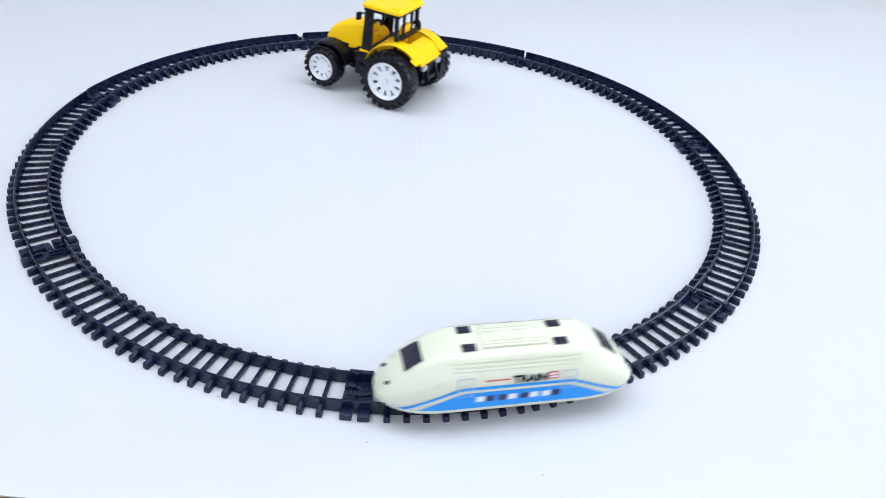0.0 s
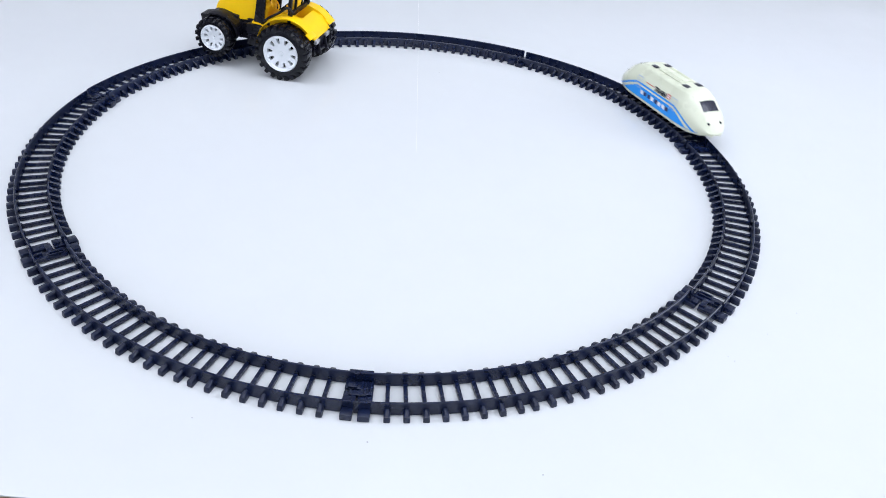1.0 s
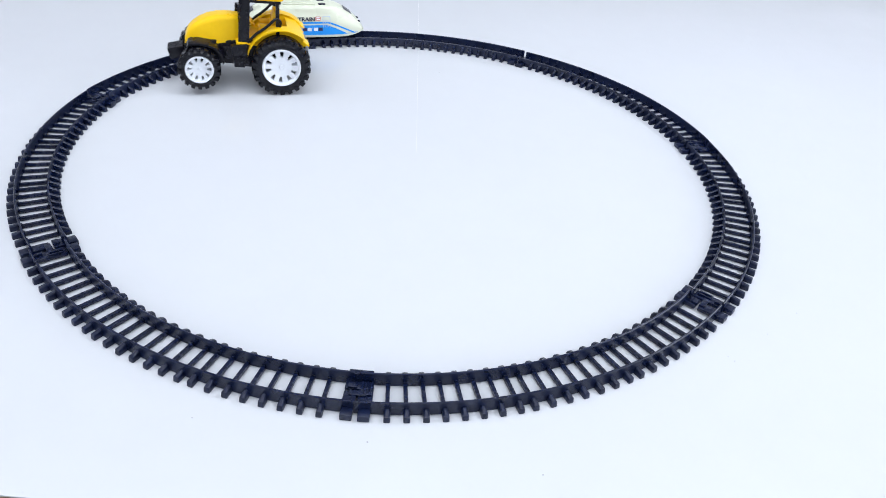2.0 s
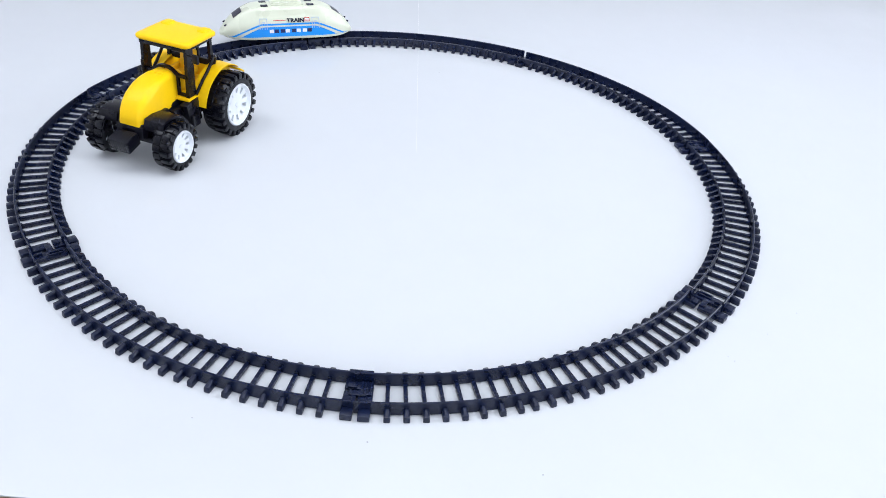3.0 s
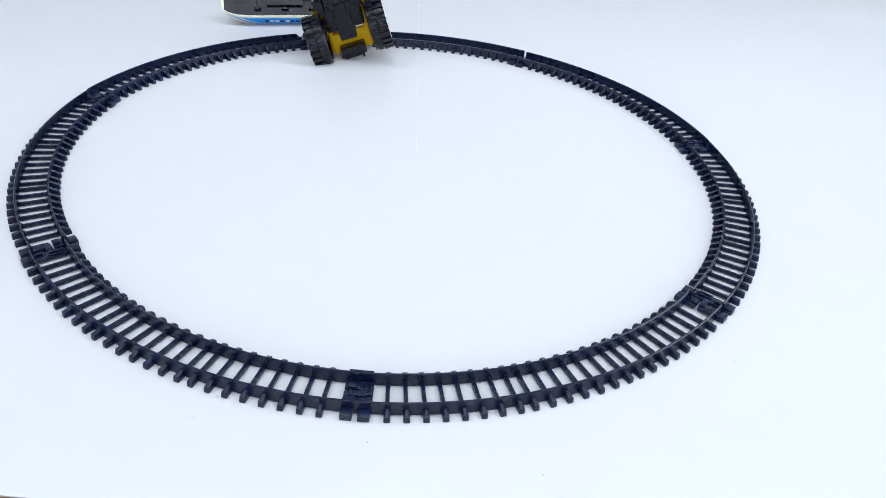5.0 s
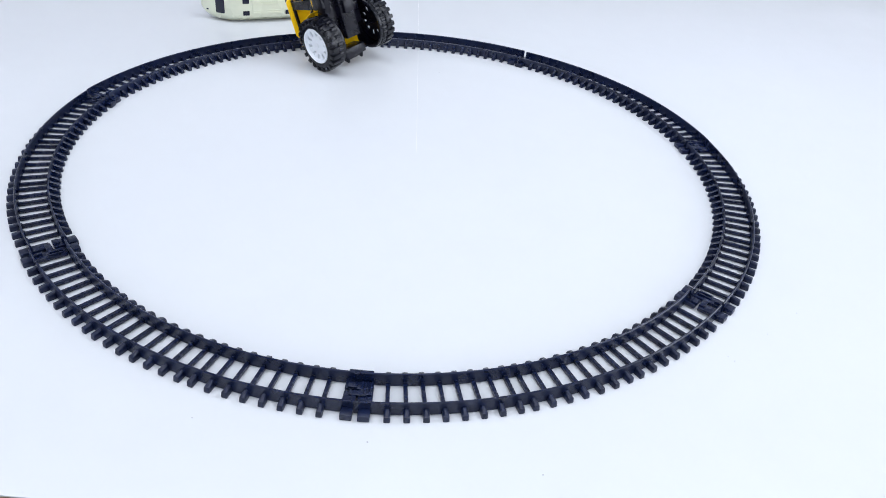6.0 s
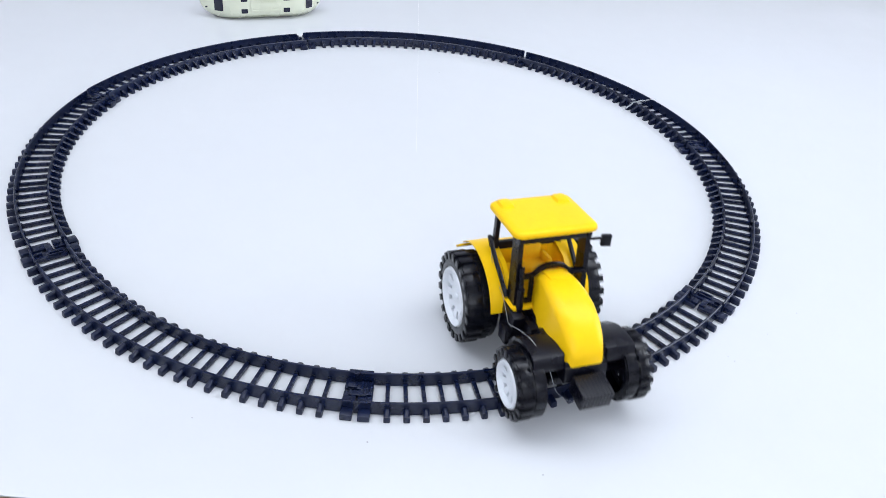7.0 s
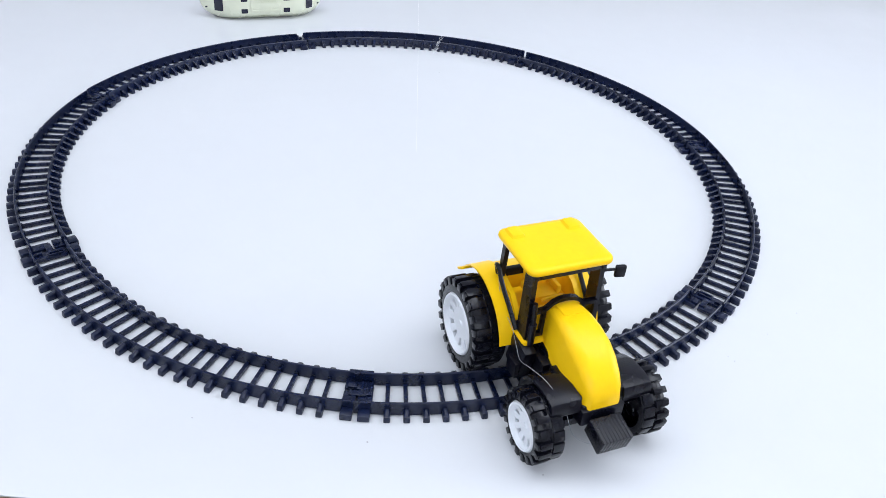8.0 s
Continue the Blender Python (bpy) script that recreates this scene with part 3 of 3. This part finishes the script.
    for s in (1, -1):
        box(bm, (0.008, 0.003, 0.016), (-0.0305, s * 0.011, 0.038), bevel=0.001, rot=(0, 20, 0))
    box(bm, (0.004, 0.026, 0.004), (-0.0315, 0, 0.0335), bevel=0.001)
    part("rear_hitch", bm, BLACK, root)
    for s in (1, -1):
        bm = bmesh.new()
        box(bm, (0.004, 0.010, 0.0055), (-0.031, s * 0.0165, 0.0475), bevel=0.0012)
        part("rear_lamp", bm, LAMPGLASS, root, "pale rear lamp lens")
    # thread
    bm = bmesh.new()
    tube(bm, smooth_line([(0.0040, -0.0285, 0.0815), (0.0100, -0.0300, 0.0790), (0.0160, -0.0305, 0.0690), (0.0250, -0.0300, 0.0600), (0.0380, -0.0300, 0.0545), (0.0480, -0.0310, 0.0480), (0.0580, -0.0330, 0.0460),
                          (0.0720, -0.0330, 0.0515), (0.0880, -0.0300, 0.0530), (0.1010, -0.0240, 0.0420), (0.1060, -0.0180, 0.0240), (0.1120, -0.0090, 0.0190), (0.1160, -0.0060, 0.0240)]), 0.00016, 6)
    part("pull_thread", bm, CLEAR, root, "thin clear pulling thread")
    wheels = []
    for name, x, y, r, w, lugs in (("rear_wheel", 0, 0.0515, REAR_R, 0.0232, 22), ("front_wheel", BASE, 0.0455, FRONT_R, 0.0178, 18)):
        for s in (1, -1):
            h = wheel(name, root, r, w, s, lugs, x)
            wheels.append((h, x, s * y, r, s))
    return root, wheels


TRACTOR, WHEELS = tractor()

# ---- the toy train ----
T_LEN = 0.175


def train_section(x):
    """Body section at x: half widths and heights along the double-ended shell."""
    t = abs(x) / (T_LEN / 2)
    k = max(0.0, (t - 0.43) / 0.57)
    wide = 0.0246 * (0.10 + 0.90 * math.sqrt(max(0.0, 1 - k ** 2.8)))
    top = 0.0550 - 0.0310 * k ** 1.85 - 0.0050 * k ** 12
    low = 0.0155 + 0.0045 * k ** 3
    zs = low + 0.50 * (top - low)
    wt = wide * (0.58 - 0.08 * k)
    pts = []
    right = [(wide * 0.97, low), (wide, low + 0.0012), (wide, zs - 0.002), (wide * 0.985, zs + 0.001), (wide * 0.90, zs + 0.40 * (top - zs)), (wt + 0.10 * wide, zs + 0.82 * (top - zs)), (wt, zs + 0.94 * (top - zs)), (wt * 0.70, top - 0.0005), (wt * 0.3, top)]
    for y, z in right:
        pts.append(Vector((x, y, z)))
    for y, z in right[::-1]:
        pts.append(Vector((x, -y, z)))
    return pts


def side_at(x, z, out):
    """The point of the +y side at a height."""
    s = train_section(x)[1:7]
    for a, b in zip(s, s[1:]):
        if z <= b.z or b is s[-1]:
            t = (z - a.z) / max(1e-6, b.z - a.z)
            p = a.lerp(b, max(0, min(1, t)))
            n = Vector((0, b.z - a.z, a.y - b.y)).normalized()
            return p + n * out
    return s[-1]


def roof_at(x, y, out):
    s = train_section(x)
    ups = [p for p in s if p.z > s[4].z - 1e-6]
    ups.sort(key=lambda p: p.y)
    for a, b in zip(ups, ups[1:]):
        if a.y <= y <= b.y:
            t = (y - a.y) / max(1e-6, b.y - a.y)
            return a.lerp(b, t) + Vector((0, 0, out))
    return ups[0] + Vector((0, 0, out))


def band(bm, xs, lo, hi, out, side):
    """A sticker on the side between two heights, each a function of x."""
    rows = []
    for x in xs:
        a, b = lo(x), hi(x)
        rows.append([side_at(x, a + (b - a) * k / 4, out) for k in range(5)])
    for r in rows:
        for p in r:
            p.y *= side
    loft(bm, rows, caps=False, ring=False)


def train():
    root = thing("toy_train", "cream white plastic toy bullet train with blue side stripes", "toy train")
    n = 64
    xs = [T_LEN / 2 * math.sin(math.pi / 2 * (2 * k / n - 1)) * 0.999 for k in range(n + 1)]
    bm = bmesh.new()
    loft(bm, [train_section(x) for x in xs])
    part("body", bm, CREAM, root, "cream white double-ended shell", smooth=40)
    # stickers on each side
    span = [-0.079 + 0.158 * k / 60 for k in range(61)]

    def crest(x):
        k = max(0.0, (abs(x) - 0.036) / 0.043)
        return 0.0362 - 0.0188 * k ** 1.2

    for s in (1, -1):
        bm = bmesh.new()
        band(bm, [x * 0.94 for x in span], lambda x: train_section(x)[1].z + 0.0022, lambda x: max(train_section(x)[1].z + 0.0025, crest(x / 0.94) - 0.0042), 0.0003, s)
        part("blue_stripe", bm, BLUE, root, "blue side stripe")
        bm = bmesh.new()
        band(bm, span, lambda x: max(train_section(x)[1].z + 0.0010, crest(x) - 0.0022), lambda x: max(train_section(x)[1].z + 0.0013, crest(x)), 0.0003, s)
        part("blue_line", bm, BLUE, root, "thin blue side line")
        # small side windows, white and navy in turn
        for k, pair in enumerate(((WHITE, NAVY), (NAVY, WHITE), (NAVY, WHITE), (WHITE, NAVY))):
            for j, mat in enumerate(pair):
                bm = bmesh.new()
                x0 = s * (0.0265 - 0.0144 * k - 0.0064 * j)
                band(bm, sorted((x0, x0 - s * 0.0055)), lambda x: 0.0242, lambda x: 0.0288, 0.0006, s)
                part("side_window", bm, mat, root)
        # door outlines
        for x in (-0.0390, 0.0290):
            bm = bmesh.new()
            for a, b, z0, z1 in ((x, x + 0.0008, 0.0290, 0.0426), (x + 0.0092, x + 0.0100, 0.0290, 0.0426), (x, x + 0.0100, 0.0419, 0.0427), (x + 0.0030, x + 0.0036, 0.0290, 0.0382), (x + 0.0064, x + 0.0070, 0.0290, 0.0382), (x + 0.0030, x + 0.0070, 0.0378, 0.0384)):
                band(bm, [a, b], lambda q: z0, lambda q: z1, 0.0007, s)
            part("door_frame", bm, PALEBLUE, root)
        # print: small red line, dark letters, red emblem
        bm = bmesh.new()
        a, b = sorted((s * 0.0215, s * 0.0052))
        band(bm, [a, b], lambda x: 0.0394, lambda x: 0.0402, 0.0005, s)
        part("red_print", bm, RED, root)
        a, b = sorted((s * -0.0196, s * -0.0262))
        bm = bmesh.new()
        band(bm, [a, b], lambda x: 0.0378, lambda x: 0.0426, 0.0005, s)
        part("red_emblem", bm, RED, root)
        for z0, z1 in ((0.0386, 0.0399), (0.0405, 0.0418)):
            bm = bmesh.new()
            band(bm, [a + 0.0009, b - 0.0009], lambda x: z0, lambda x: z1, 0.0008, s)
            part("emblem_print", bm, WHITE, root)
        cu = bpy.data.curves.new("letters", "FONT")
        cu.body, cu.size, cu.extrude, cu.align_x, cu.offset = "TRAIN", 0.0066, 0.00015, "LEFT", 0.00030
        tmp = new("letters", cu)
        me = bpy.data.meshes.new_from_object(tmp.evaluated_get(bpy.context.evaluated_depsgraph_get()))
        bpy.data.objects.remove(tmp)
        wide = max(v.co.x for v in me.vertices)
        for v in me.vertices:
            v.co.x *= 0.0222 / wide
        me.materials.clear()
        me.materials.append(DARK)
        ob = part("letters", me, DARK, root, "dark printed letters")
        base, up = side_at(0, 0.0374, 0.0008), side_at(0, 0.0422, 0.0008)
        tilt = math.degrees(math.atan2(base.y - up.y, up.z - base.z))
        ob.matrix_basis = pose(s * 0.0035, s * base.y, base.z, 0, 0, 0 if s < 0 else 180) @ pose(0, 0, 0, 90 - tilt, 0, 0)
        # ribs along the side
        for z in (0.0462, 0.0484, 0.0506):
            bm = bmesh.new()
            band(bm, [-0.042 + 0.084 * k / 8 for k in range(9)], lambda x: z, lambda x: z + 0.0011, 0.0005, s)
            part("rib", bm, CREAM, root)
    # roof: hatch with ribs and four dark vents
    bm = bmesh.new()
    box(bm, (0.042, 0.0200, 0.0016), (0, 0, 0.0553), bevel=0.0006)
    for y in (-0.0075, -0.0045, 0.0045, 0.0075):
        box(bm, (0.038, 0.0010, 0.0008), (0, y, 0.0563), bevel=0.0003)
    part("roof_hatch", bm, CREAM, root)
    for x in (-0.0300, 0.0300):
        for s in (1, -1):
            bm = bmesh.new()
            box(bm, (0.0090, 0.0062, 0.0010), (x, s * 0.0084, 0.0551), bevel=0.0002)
            part("roof_window", bm, DARK, root, "dark square roof window")
    # windscreens and lamps at both ends
    for e in (1, -1):
        bm = bmesh.new()
        rows = []
        for k in range(7):
            x = e * (0.0590 + 0.0112 * k / 6)
            rows.append([roof_at(x, (0.0097 + 0.0006 * k / 6) * j / 5, 0.0005) for j in range(-5, 6)])
        loft(bm, rows, caps=False, ring=False)
        part("windscreen", bm, DARK, root, "dark windscreen")
        for s in (1, -1):
            bm = bmesh.new()
            x = e * 0.0798
            p = side_at(x, 0.0312, -0.0003)
            bmesh.ops.create_uvsphere(bm, u_segments=12, v_segments=8, radius=0.0015, matrix=Matrix.Translation((p.x, s * p.y, p.z)) @ Matrix.Diagonal((1.7, 0.8, 1.0, 1)))
            part("headlamp", bm, DARK, root)
    # black underside with wheels
    bm = bmesh.new()
    out = []
    for x in xs[6:-6]:
        p = train_section(x)[0]
        out.append([Vector((x, p.y * 0.93, p.z - 0.0005)), Vector((x, -p.y * 0.93, p.z - 0.0005)), Vector((x, -p.y * 0.93, p.z + 0.003)), Vector((x, p.y * 0.93, p.z + 0.003))])
    loft(bm, out)
    box(bm, (0.050, 0.018, 0.003), (0, 0, 0.0130), bevel=0.0008)
    box(bm, (0.014, 0.009, 0.0020), (-0.030, 0.006, 0.0130), bevel=0.0004)
    part("chassis", bm, BLACK, root, "black underside")
    for x in (-0.038, 0.0, 0.038):
        bm = bmesh.new()
        lathe(bm, [(0.0001, -0.0148), (0.0052, -0.0148), (0.0052, -0.0115), (0.0014, -0.0113), (0.0014, 0.0113), (0.0052, 0.0115), (0.0052, 0.0148), (0.0001, 0.0148)], 24, at=(x, 0, 0.0160))
        part("wheel_set", bm, BLACK, root)
        bm = bmesh.new()
        for s in (1, -1):
            lathe(bm, [(0.0001, 0.0002), (0.0010, 0.0002), (0.0010, -0.0012), (0.0001, -0.0012)], 10, at=(x, s * 0.0152, 0.0160))
        part("axle_pin", bm, STEEL, root, "shiny axle pins")
    return root


TRAIN = train()

# ---- small marks and crumbs on the table ----
bm = bmesh.new()
ends = (Vector((-0.040, 0.800, 0.0001)), Vector((-0.0016, 0.2952, 0.0001)), Vector((0.0185, 0.0141, 0.0001)))
for p, q in zip(ends, ends[1:]):
    n = (q - p).cross(Vector((0, 0, 1))).normalized() * 0.00022
    bm.faces.new([bm.verts.new(v) for v in (p - n, p + n, q + n, q - n)])
ob = flat("trim_seam", bm, material("faint_seam", (0.62, 0.62, 0.62), 0.4, vary=0.2, scale=90), "faint hairline seam across the white table top")
rng = random.Random(4)
for x, y, s in ((-0.0927, -0.3751, 0.0014), (0.1287, -0.3951, 0.0012), (0.0193, -0.3819, 0.0016), (0.2781, -0.2738, 0.0013), (0.2366, 0.4484, 0.0016), (0.6444, 0.4478, 0.0018),
                (0.3463, -0.2076, 0.0010), (0.3132, -0.2382, 0.0010), (-0.1671, -0.4404, 0.0008), (0.2745, -0.2695, 0.0010), (0.030, 0.243, 0.0013)):
    bm = bmesh.new()
    bmesh.ops.create_icosphere(bm, subdivisions=1, radius=s / 2)
    for v in bm.verts:
        v.co *= rng.uniform(0.6, 1.15)
        v.co.z = max(-s * 0.12, v.co.z * 0.45)
    lo = min(v.co.z for v in bm.verts)
    for v in bm.verts:
        v.co.z -= lo
    ob = new("crumb", mesh_of("crumb", bm, GREY))
    ob.matrix_basis = pose(x, y, 0.00005, 0, 0, rng.uniform(0, 360))
    tagged(ob, "tiny grey crumb of dirt lying on the table", "crumb", "crumbs on the table")

# a loose end of the pulling thread over the rails, white for its highlight
THREAD = thing("pulling_thread", "thin clear pulling thread across the black rails, drawn white for its highlight", "thread")
bm = bmesh.new()
tube(bm, smooth_line([(-0.0300, 0.004, 0.0005), (-0.0215, 0.001, 0.0070), (-0.0150, 0.0, 0.0113), (0.0, -0.001, 0.0111), (0.0135, -0.002, 0.0113), (0.0200, -0.002, 0.0072), (0.0300, -0.004, 0.0005)], 4), 0.00035, 6)
part("highlight_strand", bm, WHITE, THREAD)

TRACTOR_ROWS = (
    (0.00, -0.0080, 0.1624, 0.0000, 0.0, -2.2, 156.4),
    (0.20, -0.0754, 0.2037, 0.0000, -0.9, -3.4, 158.6),
    (0.40, -0.1266, 0.2135, 0.0000, -0.7, -5.9, 169.5),
    (0.60, -0.1544, 0.2236, 0.0000, -0.3, -8.5, 168.9),
    (1.00, -0.1544, 0.2236, 0.0000, -0.3, -8.5, 168.9),
    (1.20, -0.1544, 0.2236, 0.0000, -0.3, -8.5, 168.9),
    (1.50, -0.1428, 0.2136, 0.0000, 0.2, -7.8, 179.0),
    (1.70, -0.1428, 0.2136, 0.0000, 0.2, -7.8, 179.0),
    (2.20, -0.1900, 0.1300, 0.0000, 0.0, -2.0, 218.0),
    (2.80, -0.2191, 0.0371, 0.0000, -1.7, -0.2, -106.0),
    (3.00, -0.2191, 0.0371, 0.0000, -1.7, -0.2, -106.0),
    (3.50, -0.2191, 0.0371, 0.0000, -1.7, -0.2, -106.0),
    (3.80, -0.2191, 0.0371, 0.0000, -1.7, -0.2, -106.0),
    (3.90, -0.2211, 0.0301, 0.0053, -3.0, -20.7, -103.7),
    (4.00, -0.2172, 0.0350, 0.0107, -4.4, -34.5, -100.9),
    (4.10, -0.2127, 0.0566, 0.0145, -4.5, -46.5, -101.2),
    (4.20, -0.2100, 0.0790, 0.0196, -4.5, -58.9, -101.0),
    (4.30, -0.2135, 0.1014, 0.0249, -5.4, -72.2, -104.8),
    (4.40, -0.2109, 0.1227, 0.0452, -8.2, -104.3, -107.0),
    (4.50, -0.2059, 0.1878, 0.0768, -10.3, -133.7, -126.4),
    (4.60, -0.1793, 0.2729, 0.0523, -20.8, -111.0, -120.3),
    (4.70, -0.1082, 0.2310, 0.0325, -5.4, -88.2, -106.5),
    (5.80, -0.0713, 0.2306, 0.0518, -25.3, -111.5, -15.9),
    (5.90, -0.0713, 0.2306, 0.0518, -25.3, -111.5, -15.9),
    (6.00, -0.0668, 0.2246, 0.0497, -34.8, -107.0, -7.0),
    (6.10, -0.0476, 0.2146, 0.0342, 34.6, -75.7, -69.3),
    (6.20, -0.0278, 0.2063, 0.0215, 10.3, -56.7, -45.2),
    (6.40, 0.0179, 0.1275, 0.0044, 2.6, -13.8, -70.3),
    (6.50, 0.0335, 0.0593, 0.0000, 0.0, -0.3, -71.5),
    (6.70, 0.0717, -0.0922, 0.0000, -0.1, 2.0, -70.0),
    (6.90, 0.1056, -0.2201, 0.0000, 2.7, -7.1, -68.6),
    (7.00, 0.1152, -0.2545, 0.0000, -0.0, -5.2, -69.5),
    (7.20, 0.1184, -0.2831, 0.0000, -0.1, 0.5, -66.0),
    (7.35, 0.1161, -0.2763, 0.0000, 0.3, -0.4, -65.9),
    (7.50, 0.1161, -0.2763, 0.0000, 0.3, -0.4, -65.9),
    (7.80, 0.1162, -0.2782, 0.0000, -0.0, 0.2, -65.4),
    (8.00, 0.1162, -0.2782, 0.0000, -0.0, 0.2, -65.4),
)
ROLL = ((0.00, 0.0000), (0.07, 0.0260), (0.13, 0.0520), (0.20, 0.0781), (0.30, 0.1040), (0.40, 0.1300), (0.60, 0.1592), (1.00, 0.1592), (1.20, 0.1592), (1.50, 0.1466), (1.70, 0.1466), (1.87, 0.1704), (2.03, 0.1941), (2.20, 0.2179), (2.35, 0.1946), (2.50, 0.1712), (2.65, 0.1479), (2.80, 0.1246), (3.00, 0.1246), (3.50, 0.1246), (3.80, 0.1246), (3.90, 0.1246), (4.00, 0.1246), (4.10, 0.1246), (4.20, 0.1246), (4.30, 0.1246), (4.40, 0.1246), (4.50, 0.1246), (4.60, 0.1246), (4.70, 0.1246), (5.80, 0.1246), (5.90, 0.1246), (6.00, 0.1246), (6.10, 0.1246), (6.20, 0.1246), (6.40, 0.1246), (6.43, 0.1478), (6.47, 0.1710), (6.50, 0.1942), (6.53, 0.2201), (6.57, 0.2460), (6.60, 0.2720), (6.63, 0.2979), (6.67, 0.3238), (6.70, 0.3498), (6.74, 0.3761), (6.78, 0.4024), (6.82, 0.4288), (6.86, 0.4551), (6.90, 0.4814), (6.95, 0.4992), (7.00, 0.5170), (7.20, 0.5446), (7.35, 0.5375), (7.50, 0.5375), (7.80, 0.5393), (8.00, 0.5393))
TRAIN_ROWS = (
    (0.00, 0.1041, -0.3321, 0.0000, 0.0, 0.0, 14.4),
    (0.25, 0.2287, -0.2594, 0.0000, 0.0, 0.0, 38.4),
    (0.50, 0.3132, -0.1434, 0.0000, 0.0, 0.0, 62.4),
    (0.75, 0.3466, 0.0091, 0.0000, 0.0, 0.0, 88.5),
    (1.00, 0.3094, 0.1604, 0.0000, 0.0, 0.0, 114.4),
    (1.25, 0.2068, 0.2805, 0.0000, 0.0, 0.0, 140.6),
    (1.50, 0.0599, 0.3433, 0.0000, 0.0, 0.0, 167.1),
    (1.60, -0.0067, 0.3484, 0.0000, 0.0, 0.0, 178.1),
    (1.70, -0.0736, 0.3406, 0.0000, 0.0, 0.0, 189.2),
    (1.90, -0.1473, 0.3158, 0.0000, 0.0, 0.0, 196.5),
    (2.20, -0.1800, 0.2984, 0.0000, 0.0, 0.0, 202.6),
    (2.80, -0.1800, 0.2984, 0.0000, 0.0, 0.0, 202.6),
    (4.50, -0.1800, 0.2984, 0.0000, 0.0, 0.0, 202.6),
    (4.60, -0.1860, 0.3100, 0.0060, 28.0, 3.0, 202.0),
    (4.70, -0.1900, 0.3100, 0.0150, 64.0, 2.0, 200.0),
    (5.05, -0.2000, 0.3850, 0.0450, 150.0, 0.0, 196.0),
    (5.40, -0.2150, 0.4100, 0.0400, 215.0, 0.0, 192.0),
    (5.80, -0.2470, 0.4260, 0.0246, 268.0, 0.0, 203.7),
    (6.10, -0.2470, 0.4280, 0.0246, 268.0, 0.0, 203.7),
    (6.25, -0.2500, 0.4370, 0.0246, 268.0, 0.0, 204.7),
    (6.45, -0.2510, 0.4350, 0.0246, 268.0, 0.0, 203.2),
    (8.00, -0.2510, 0.4350, 0.0246, 268.0, 0.0, 203.2),
)

# ---- what moves ----


THREAD_ROWS = ((0.0, 0.72, 80), (6.3, 0.72, 80), (6.7, 0.3395, 63), (6.9, 0.3395, 29.5), (7.0, 0.3395, 33), (7.2, 0.3395, 56.5), (7.4, 0.3395, 60), (7.6, 0.3395, 61.8), (7.8, 0.3395, 66), (8.0, 0.3395, 85.8))


def motions():
    rows = TRACTOR_ROWS
    walk(TRACTOR, [(t, pose(x, y, z, rx, ry, rz)) for t, x, y, z, rx, ry, rz in rows])
    for hub, x, y, r, s in WHEELS:
        turn = pose(0, 0, 0, 0, 0, 0 if s > 0 else 180)
        walk(hub, [(t, pose(x, y, r, 0, math.degrees(d / r), 0) @ turn) for t, d in ROLL])
    walk(THREAD, [(t, pose(r * math.cos(radians(a)), r * math.sin(radians(a)), 0, 0, 0, a)) for t, r, a in THREAD_ROWS])
    walk(TRAIN, [(t, pose(x, y, z, rx, ry, rz)) for t, x, y, z, rx, ry, rz in TRAIN_ROWS])


motions()
